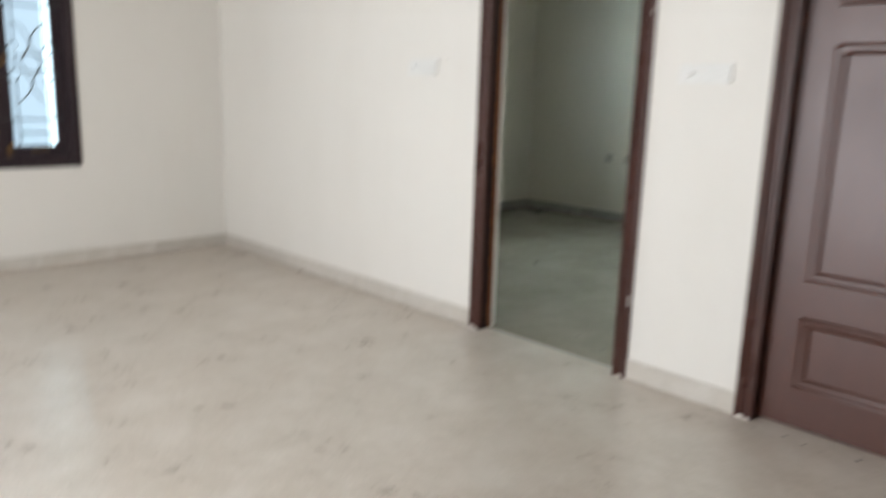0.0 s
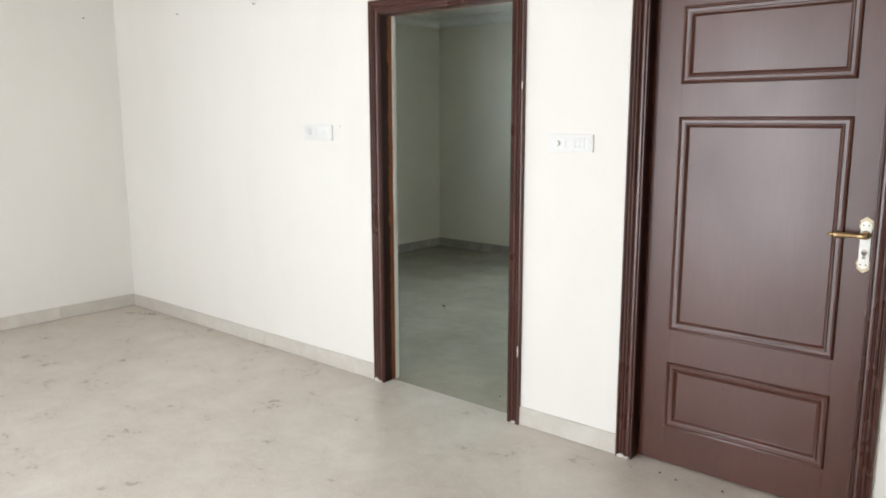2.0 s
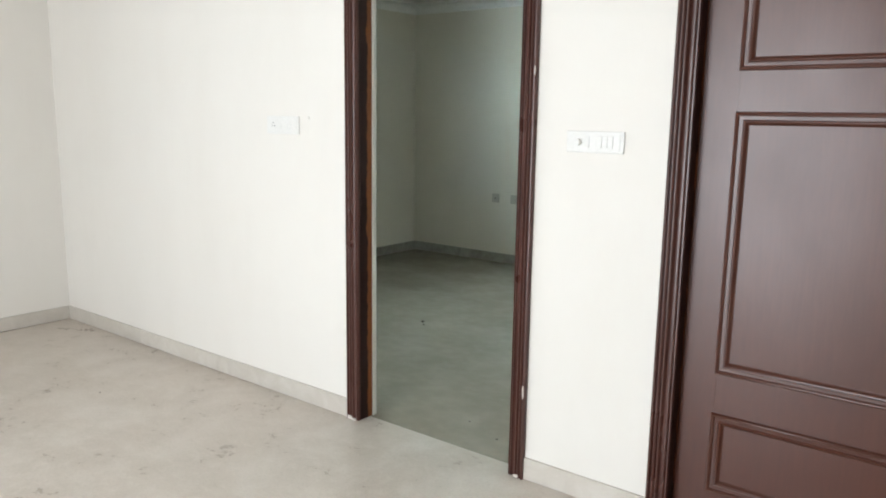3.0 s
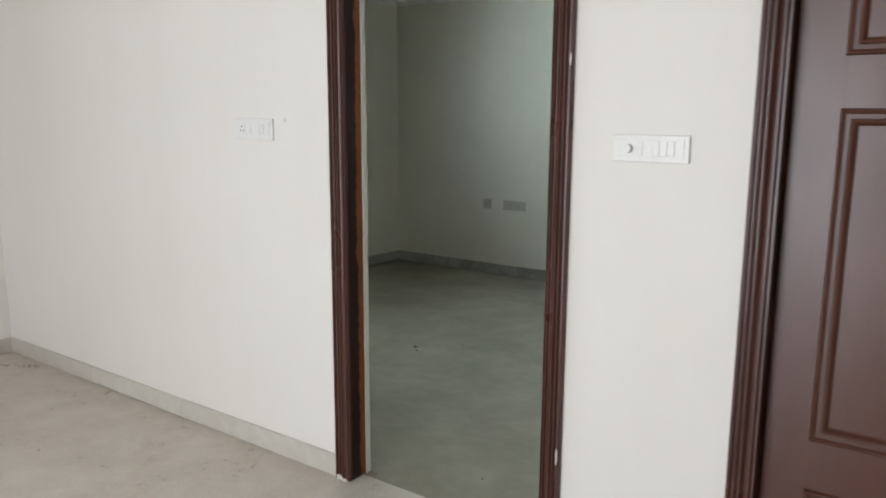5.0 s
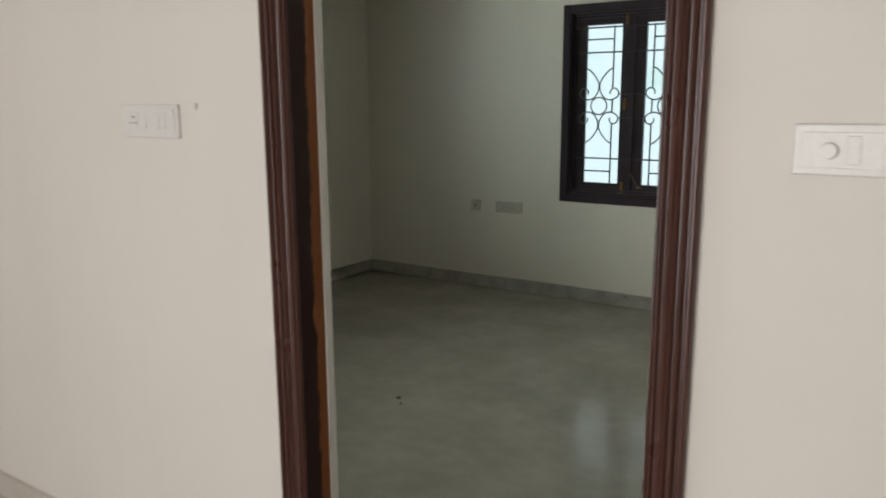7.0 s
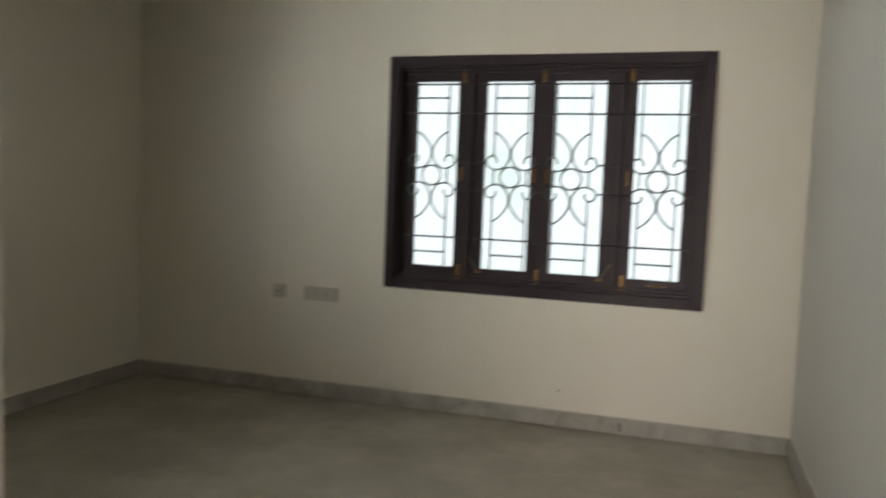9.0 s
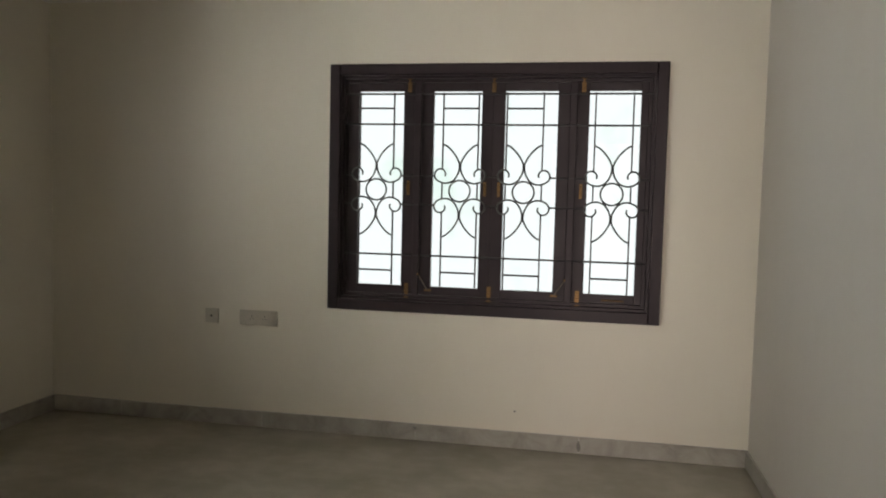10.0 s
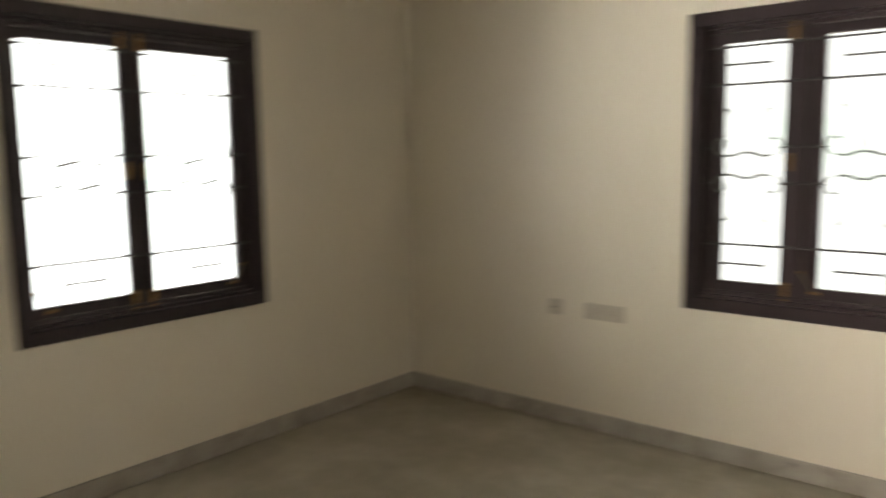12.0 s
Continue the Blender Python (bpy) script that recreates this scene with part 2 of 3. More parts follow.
def cylinder(bm, a, b, r, r2=None, n=12):
    a, b = Vector(a), Vector(b)
    m = Matrix.Translation((a + b) / 2) @ (b - a).to_track_quat("Z", "Y").to_matrix().to_4x4()
    bmesh.ops.create_cone(bm, cap_ends=True, segments=n, radius1=r, radius2=r if r2 is None else r2, depth=(b - a).length, matrix=m)
    return bm


def tube(bm, pts, r, n=8, closed=False):
    """A round bar bent along points."""
    pts = [Vector(p) for p in pts]
    rings, k = [], len(pts)
    for i, p in enumerate(pts):
        ahead = (pts[(i + 1) % k] if closed or i < k - 1 else p) - (pts[i - 1] if closed or i > 0 else p)
        t = ahead.normalized()
        s = t.cross(Vector((0, 1, 0)))
        s = s.normalized() if s.length > 1e-4 else Vector((1, 0, 0))
        q = t.cross(s)
        rings.append([bm.verts.new(p + r * (math.cos(2 * math.pi * j / n) * s + math.sin(2 * math.pi * j / n) * q)) for j in range(n)])
    for i in range(k if closed else k - 1):
        a, b = rings[i], rings[(i + 1) % k]
        for j in range(n):
            bm.faces.new((a[j], a[(j + 1) % n], b[(j + 1) % n], b[j]))
    if not closed:
        bm.faces.new(rings[0])
        bm.faces.new(rings[-1])
    return bm


def spline(pts, steps=6):
    """Catmull-Rom through points."""
    pts = [Vector(p) for p in pts]
    ends = [2 * pts[0] - pts[1], *pts, 2 * pts[-1] - pts[-2]]
    out = []
    for a, b, c, d in zip(ends, ends[1:], ends[2:], ends[3:]):
        for i in range(steps):
            t = i / steps
            out.append(0.5 * (2 * b + (c - a) * t + (2 * a - 5 * b + 4 * c - d) * t**2 + (3 * b - a - 3 * c + d) * t**3))
    return [*out, pts[-1]]


def slab(name, mat, axis, c0, c1, u0, u1, z0, z1, holes=(), extra=()):
    """A wall with thickness and openings right through it. axis: the level axis that it is thick along; holes: (u0, u1, z0, z1)."""
    us = sorted({u0, u1, *(h[0] for h in holes), *(h[1] for h in holes)})
    zs = sorted({z0, z1, *(h[2] for h in holes), *(h[3] for h in holes)})
    zs = [z for z in zs if z0 <= z <= z1]
    bm, made = bmesh.new(), {}

    def vert(c, u, z):
        key = (c, u, z)
        if key not in made:
            made[key] = bm.verts.new((c, u, z) if axis == "x" else (u, c, z))
        return made[key]

    def full(i, j):
        if not (0 <= i < len(us) - 1 and 0 <= j < len(zs) - 1):
            return False
        u, z = (us[i] + us[i + 1]) / 2, (zs[j] + zs[j + 1]) / 2
        return not any(h[0] < u < h[1] and h[2] < z < h[3] for h in holes)

    for i in range(len(us) - 1):
        for j in range(len(zs) - 1):
            if not full(i, j):
                continue
            a, b, c, d = (us[i], zs[j]), (us[i + 1], zs[j]), (us[i + 1], zs[j + 1]), (us[i], zs[j + 1])
            for s in (c0, c1):
                bm.faces.new([vert(s, *p) for p in (a, b, c, d)])
            for (p, q), there in (((a, b), (i, j - 1)), ((b, c), (i + 1, j)), ((c, d), (i, j + 1)), ((d, a), (i - 1, j))):
                if not full(*there):
                    bm.faces.new((vert(c0, *p), vert(c0, *q), vert(c1, *q), vert(c1, *p)))
    for e in extra:
        box(bm, *e)
    return part(name, bm, mat)


# ---- structure ----
WEST, NORTH, EAST_BED, EAST, SOUTH, TOP = -2.822, 3.867, 1.343, 4.7, -5.0, 2.625
THICK = 0.112
DOORS = (0.0, 1.55)
DOOR_W, DOOR_H, CASING = 1.019, 2.13, 0.075

tagged(part("floor_living", boxed(WEST - 0.2, EAST + 0.2, SOUTH - 0.2, 0.07, -0.15, 0), FLOOR_LIVING),
       "polished beige mottled marble floor of the living room", "floor", kind="structure")
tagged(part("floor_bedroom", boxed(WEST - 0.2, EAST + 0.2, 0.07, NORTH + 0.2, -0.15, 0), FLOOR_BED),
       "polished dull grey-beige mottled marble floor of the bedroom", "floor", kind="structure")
tagged(part("ceiling", boxed(WEST - 0.2, EAST + 0.2, SOUTH - 0.2, NORTH + 0.2, TOP, TOP + 0.15), CEILING),
       "flat off-white painted plaster ceiling", "ceiling", kind="structure")

IN = CASING - 0.045
holes = [(d + IN, d + DOOR_W - IN, -1, DOOR_H - IN) for d in DOORS]
reveal = []
for d in DOORS:
    reveal += [(d + IN - 0.01, d + CASING + 0.002, 0.087, THICK, 0, DOOR_H - IN), (d + DOOR_W - CASING - 0.002, d + DOOR_W - IN + 0.01, 0.087, THICK, 0, DOOR_H - IN),
               (d + IN - 0.01, d + DOOR_W - IN + 0.01, 0.087, THICK, DOOR_H - CASING + 0.02, DOOR_H - IN + 0.01)]
tagged(slab("wall_middle", WALL, "y", 0, THICK, WEST, EAST, 0, TOP, [(a, b, 0, h) for a, b, _, h in holes], reveal),
       "off-white painted plaster wall with two door openings", "wall", kind="structure")
W1 = (-1.010, 0.859, 0.739, 2.140)
W2 = (1.485, 2.722, 0.739, 2.140)
W3 = (-2.963, -1.094, 0.70, 2.101)


def hole(w, inset=0.022):
    return (w[0] + inset, w[1] - inset, w[2] + inset, w[3] - inset)


tagged(slab("wall_north", WALL_BED, "y", NORTH, NORTH + 0.22, WEST - 0.22, EAST + 0.2, 0, TOP, [hole(W1)]),
       "cream painted plaster wall with a wide window opening", "wall", kind="structure")
tagged(slab("wall_west_bedroom", WALL_BED, "x", WEST - 0.22, WEST, THICK / 2, NORTH, 0, TOP, [hole(W2)]),
       "cream painted plaster outer wall with a window opening", "wall", kind="structure")
tagged(slab("wall_west_living", WALL, "x", WEST - 0.22, WEST, SOUTH - 0.2, THICK / 2, 0, TOP, [hole(W3)]),
       "off-white painted plaster outer wall with a window opening", "wall", kind="structure")
tagged(slab("wall_bedroom_east", WALL, "x", EAST_BED, EAST_BED + THICK, THICK, NORTH, 0, TOP),
       "plain off-white painted plaster wall of the bedroom", "wall", kind="structure")
tagged(slab("wall_east", WALL, "x", EAST, EAST + 0.2, SOUTH - 0.2, NORTH, 0, TOP),
       "plain off-white painted plaster wall of the living room", "wall", kind="structure")
tagged(slab("wall_south", WALL, "y", SOUTH - 0.2, SOUTH, WEST, EAST, 0, TOP, [(-0.5, 1.4, 0, 2.4)]),
       "plain off-white painted plaster wall with a balcony opening", "wall", kind="structure")
def glowing_distance(name, color, strength):
    """Emission that stands in for sunlit walls, haze and a little foliage across the lane, far over the camera's range.
    """
    m = bpy.data.materials.new(name)
    m.use_nodes = True
    nt = m.node_tree
    nt.nodes.remove(nt.nodes["Principled BSDF"])
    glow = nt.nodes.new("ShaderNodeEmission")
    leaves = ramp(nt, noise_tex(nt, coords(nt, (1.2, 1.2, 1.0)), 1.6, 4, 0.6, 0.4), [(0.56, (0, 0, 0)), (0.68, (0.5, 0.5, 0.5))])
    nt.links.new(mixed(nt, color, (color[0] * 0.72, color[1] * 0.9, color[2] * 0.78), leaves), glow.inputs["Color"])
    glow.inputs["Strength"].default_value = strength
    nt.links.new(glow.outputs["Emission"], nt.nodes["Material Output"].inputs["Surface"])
    return m


# glowing sheets added outside the windows to light the rooms
tagged(part("backdrop_north", boxed(-4.2, 4.2, 6.2, 6.25, -0.7, 2.6), glowing_distance("glow_sheet_north", (0.84, 1.0, 0.99), 50)),
       "pale glowing sheet standing in for daylight beyond a bedroom window", "backdrop", kind="structure")
tagged(part("backdrop_southwest", boxed(-5.15, -5.1, -5.2, -0.62, -0.7, 2.6), glowing_distance("glow_sheet_southwest", (0.84, 0.98, 1.05), 30)),
       "pale glowing sheet standing in for daylight beyond the living room window", "backdrop", kind="structure")
tagged(part("backdrop_west", boxed(-5.15, -5.1, -0.6, 5.4, -0.7, 2.6), glowing_distance("glow_sheet_west", (0.82, 1.0, 1.01), 112)),
       "pale glowing sheet standing in for daylight beyond a bedroom window", "backdrop", kind="structure")
tagged(part("ground", boxed(-400, 400, -400, 400, -3.3, -3.1), plain("outdoor_ground", (0.2, 0.18, 0.15), 0.9, 0, 0.1, 0.5)),
       "bare pale ground outside the building", "ground", kind="structure")


def cornice(name, a, b, inward):
    """Coved plaster moulding along a wall's top, mitred at both ends. inward: the way into the room."""
    prof = [(0, -0.098), (0.012, -0.098), (0.012, -0.088), (0.022, -0.084)]
    prof += [(0.022 + 0.05 * (1 - math.cos(t)), -0.084 + 0.06 * math.sin(t)) for t in (0.3, 0.6, 0.9, 1.2, 1.5)]
    prof += [(0.078, -0.022), (0.078, -0.012), (0.09, -0.012), (0.09, -0.001), (0, -0.001)]
    a, b, inward = Vector(a), Vector(b), Vector(inward)
    along = (b - a).normalized()
    bm = bmesh.new()
    ends = [[bm.verts.new(p + inward * w + along * (s * w) + Vector((0, 0, TOP + z))) for w, z in prof] for p, s in ((a, 1), (b, -1))]
    k = len(prof)
    for i in range(k):
        bm.faces.new((ends[0][i], ends[0][(i + 1) % k], ends[1][(i + 1) % k], ends[1][i]))
    bm.faces.new(ends[0])
    bm.faces.new(ends[1])
    return tagged(smooth(part(name, bm, CORNICE), 35), "white coved plaster cornice below the ceiling", "cornice", kind="structure")


for room, (x0, x1, y0, y1) in (("living", (WEST, EAST, SOUTH, 0)), ("bedroom", (WEST, EAST_BED, THICK, NORTH))):
    cornice(f"trim_{room}_north", (x0, y1, 0), (x1, y1, 0), (0, -1, 0))
    cornice(f"trim_{room}_south", (x0, y0, 0), (x1, y0, 0), (0, 1, 0))
    cornice(f"trim_{room}_west", (x0, y0, 0), (x0, y1, 0), (1, 0, 0))
    cornice(f"trim_{room}_east", (x1, y0, 0), (x1, y1, 0), (-1, 0, 0))

# ---- doors ----
MOULD = [(0, 0.0), (0, -0.018), (0.003, -0.021), (0.009, -0.021), (0.012, -0.016), (0.014, -0.012), (0.017, -0.012), (0.019, -0.018), (0.023, -0.02),
         (0.027, -0.018), (0.029, -0.011), (0.032, -0.011), (0.034, -0.017), (0.038, -0.019), (0.042, -0.016), (0.044, -0.009), (0.047, -0.007),
         (0.058, -0.007), (0.059, -0.012), (0.062, -0.014), (0.065, -0.012), (0.066, -0.007), (0.068, -0.007), (0.070, -0.011), (0.073, -0.011), (0.075, -0.007), (0.075, 0.0)]


def moulding(kind, w, h):
    """One length of the fluted casing: kind is left, right or head, mitred at the corners."""
    bm = bmesh.new()
    if kind == "head":
        ends = [[(p, y, h - p) for p, y in MOULD], [(w - p, y, h - p) for p, y in MOULD]]
    else:
        xs = [(p if kind == "left" else w - p, p, y) for p, y in MOULD]
        ends = [[(x, y, 0.0) for x, p, y in xs], [(x, y, h - p) for x, p, y in xs]]
    ends = [[bm.verts.new(p) for p in e] for e in ends]
    k = len(MOULD)
    for i in range(k):
        bm.faces.new((ends[0][i], ends[0][(i + 1) % k], ends[1][(i + 1) % k], ends[1][i]))
    bm.faces.new(ends[0])
    bm.faces.new(ends[1])
    return bm


def door_frame(name, x, label):
    root = thing(name, pose(x, -0.001, 0), label, "door frame", kind="structure")
    for kind in ("left", "right", "head"):
        smooth(part("casing", moulding(kind, DOOR_W, DOOR_H), CASING_WOOD, root), 50)
    lo, hi, top = CASING - 0.045 + 0.001, CASING, DOOR_H - CASING
    part("jamb", boxed(lo, hi, 0.002, 0.087, 0, top, bevel=0.002), JAMB_WOOD, root, "dark stained jamb with a bare orange wood edge")
    part("jamb", boxed(DOOR_W - hi, DOOR_W - lo, 0.002, 0.087, 0, top, bevel=0.002), JAMB_WOOD, root, "dark stained jamb with a bare orange wood edge")
    part("lintel", boxed(lo, DOOR_W - lo, 0.002, 0.087, top, top + 0.043, bevel=0.002), JAMB_WOOD, root)
    return root


frame_1 = door_frame("door_1", DOORS[0], "fluted dark brown wooden door frame of an open doorway")
frame_2 = door_frame("door_2", DOORS[1], "fluted dark brown wooden door frame round a closed door")


def chip(x, y, z, sx, sz, parent, seed, name="plaster_chip", mat=PLASTER_CHIP, label="chipped bare white plaster at the casing's edge"):
    """A flake of bare plaster where paint and filler broke off along the casing's edge."""
    rng = random.Random(seed)
    bm = bmesh.new()
    rim = []
    for i in range(11):
        a = 2 * math.pi * i / 11
        k = rng.uniform(0.6, 1.1)
        rim.append((x + sx * k * math.cos(a), z + sz * k * math.sin(a)))
    front = [bm.verts.new((px, y - 0.003, pz)) for px, pz in rim]
    back = [bm.verts.new((px, y + 0.002, pz)) for px, pz in rim]
    bm.faces.new(front)
    bm.faces.new(back)
    for i in range(11):
        bm.faces.new((front[i], front[(i + 1) % 11], back[(i + 1) % 11], back[i]))
    return part(name, bm, mat, parent, label)


for n, (cx, cz, sx, sz) in enumerate([(0.80, 2.122, 0.02, 0.006), (0.885, 2.126, 0.014, 0.005), (0.33, 2.126, 0.02, 0.004), (0.025, 0.012, 0.022, 0.012),
                                      (0.055, 0.008, 0.014, 0.008), (1.011, 0.38, 0.004, 0.028), (1.015, 1.66, 0.0022, 0.022), (0.99, 0.01, 0.018, 0.009)]):
    chip(cx, -0.0215, cz, sx, sz, frame_1, n)
for n, (cx, cz, sx, sz) in enumerate([(0.03, 0.01, 0.02, 0.01), (0.06, 0.007, 0.013, 0.007), (0.2, 2.127, 0.03, 0.003), (0.62, 2.126, 0.025, 0.004)]):
    chip(cx, -0.0215, cz, sx, sz, frame_2, 20 + n)


def panel_rim(x0, x1, z0, z1, y):
    """The raised bolection moulding round a door panel."""
    prof = [(0, 0), (0.001, -0.007), (0.003, -0.011), (0.007, -0.013), (0.011, -0.011), (0.013, -0.006), (0.014, -0.0045), (0.026, -0.0035), (0.027, -0.006), (0.030, -0.0085), (0.034, -0.0075), (0.038, -0.001), (0.042, 0.007), (0.044, 0.0075), (0.044, 0.01)]
    bm = bmesh.new()
    loops = []
    for cx, cz, sx, sz in ((x0, z0, 1, 1), (x1, z0, -1, 1), (x1, z1, -1, -1), (x0, z1, 1, -1)):
        loops.append([bm.verts.new((cx + sx * w, y + d, cz + sz * w)) for w, d in prof])
    for a, b in zip(loops, loops[1:] + loops[:1]):
        for i in range(len(prof) - 1):
            bm.faces.new((a[i], a[i + 1], b[i + 1], b[i]))
    return bm


def plate_face(x, z, half_w, half_h, y0, y1):
    """An upright plate whose ends are rounded."""
    rim = [(x + s * half_w * math.cos(a), z + t * (half_h - half_w) + t * half_w * math.sin(a)) for s, t, steps in ((1, 1, range(0, 7)), (-1, 1, range(6, -1, -1)), (-1, -1, range(0, 7)), (1, -1, range(6, -1, -1)))
           for a in (math.pi / 2 * i / 6 for i in steps)]
    rim = [p for p, q in zip(rim, rim[1:] + rim[:1]) if abs(p[0] - q[0]) + abs(p[1] - q[1]) > 1e-6]
    bm = bmesh.new()
    front = [bm.verts.new((u, y0, w)) for u, w in rim]
    back = [bm.verts.new((u, y1, w)) for u, w in rim]
    bm.faces.new(front)
    bm.faces.new(back)
    for i in range(len(rim)):
        k = (i + 1) % len(rim)
        bm.faces.new((front[i], front[k], back[k], back[i]))
    bmesh.ops.recalc_face_normals(bm, faces=bm.faces)
    return bm


def panelled_door():
    face = 0.053
    x0, x1, top = DOORS[1] + CASING + 0.003, DOORS[1] + DOOR_W - CASING - 0.003, DOOR_H - CASING - 0.003
    root = thing("panelled_door", pose(0, 0, 0), "closed dark brown varnished wooden door with three framed panels", "door")
    panels = [(0.172, 0.467), (0.611, 1.514), (1.645, 1.951)]
    px0, px1 = 1.744, 2.392
    rails = [0.006, *[z for p in panels for z in p], top]
    grow = 0.006
    part("stile", boxed(x0, px0 + grow, face, face + 0.036, 0.006, top, bevel=0.0003), DOOR_WOOD, root)
    part("stile", boxed(px1 - grow, x1, face, face + 0.036, 0.006, top, bevel=0.0003), DOOR_WOOD, root)
    for a, b in zip(rails[0::2], rails[1::2]):
        lo = a if a == 0.006 else a - grow
        hi = b if b == top else b + grow
        part("rail", boxed(px0 + grow, px1 - grow, face + 0.0002, face + 0.036, lo, hi, bevel=0.0003), DOOR_WOOD, root)
    for z0, z1 in panels:
        rim = smooth(part("panel_moulding", panel_rim(px0, px1, z0, z1, face), DOOR_WOOD, root), 50)
        part("panel", boxed(px0 + 0.03, px1 - 0.03, face + 0.009, face + 0.03, z0 + 0.03, z1 - 0.03), DOOR_WOOD, root)
    # lock furniture
    hx, zc, half = 2.463, 1.057, 0.1
    fit = part("handle_plate", plate_face(hx, zc, 0.0175, half - 0.013, face - 0.009, face - 0.0002), IVORY, root, "ivory enamel lock plate with brass ends")
    for s in (1, -1):
        bm = bmesh.new()
        outline = [(-0.021, -0.02), (0.021, -0.02), (0.024, -0.008), (0.019, 0.0), (0.021, 0.008), (0.012, 0.016), (0.0, 0.024), (-0.012, 0.016), (-0.021, 0.008), (-0.019, 0.0), (-0.024, -0.008)]
        fr = [bm.verts.new((hx + u, face - 0.007, zc + s * (half - 0.022 + w))) for u, w in outline]
        bk = [bm.verts.new((hx + u * 1.05, face - 0.0002, zc + s * (half - 0.022 + w * 1.05))) for u, w in outline]
        bm.faces.new(fr)
        bm.faces.new(bk)
        for i in range(len(fr)):
            bm.faces.new((fr[i], fr[(i + 1) % len(fr)], bk[(i + 1) % len(bk)], bk[i]))
        part("plate_end", bm, BRASS_PALE, fit, "scalloped brass end of the plate")
        for u in (-0.009, 0.009):
            part("screw", cylinder(bmesh.new(), (hx + u, face - 0.0105, zc + s * 0.072), (hx + u, face - 0.008, zc + s * 0.072), 0.0032, n=10), STEEL, fit)
    bm = cylinder(bmesh.new(), (hx, face - 0.016, zc + 0.036), (hx, face - 0.008, zc + 0.036), 0.014, 0.017, 20)
    cylinder(bm, (hx, face - 0.05, zc + 0.036), (hx, face - 0.012, zc + 0.036), 0.009, n=14)
    lever = smooth(part("lever_rose", bm, BRASS, root, "brass lever collar"))
    bm = bmesh.new()
    steps = [(0.012, 0.009), (0.0, 0.0105), (-0.012, 0.009), (-0.02, 0.007), (-0.026, 0.0085), (-0.032, 0.008), (-0.06, 0.0105), (-0.085, 0.013), (-0.094, 0.0125), (-0.100, 0.0085), (-0.108, 0.0075), (-0.118, 0.003)]
    for (a, ra), (b, rb) in zip(steps, steps[1:]):
        cylinder(bm, (hx + a, face - 0.05, zc + 0.036), (hx + b, face - 0.05, zc + 0.036), ra, rb, 14)
    smooth(part("lever", bm, BRASS_BRIGHT, root, "turned brass lever handle"))
    bm = cylinder(bmesh.new(), (hx, face - 0.0102, zc - 0.026), (hx, face - 0.008, zc - 0.026), 0.0105, n=16)
    box(bm, hx - 0.0055, hx + 0.0055, face - 0.0102, face - 0.008, zc - 0.050, zc - 0.026)
    part("keyhole", bm, STEEL, fit, "dark steel cylinder keyhole")
    return root


panelled_door()

# ---- windows ----


def scroll_points():
    """Half of the C-scroll motif: starts at the side bar, swings to the middle and curls back on the bar."""
    return [(-0.100, 0.262), (-0.072, 0.248), (-0.036, 0.212), (-0.010, 0.170), (-0.003, 0.140), (-0.010, 0.100), (-0.034, 0.062), (-0.070, 0.044), (-0.108, 0.048),
            (-0.138, 0.068), (-0.143, 0.098), (-0.124, 0.121), (-0.098, 0.120), (-0.082, 0.102), (-0.084, 0.082)]


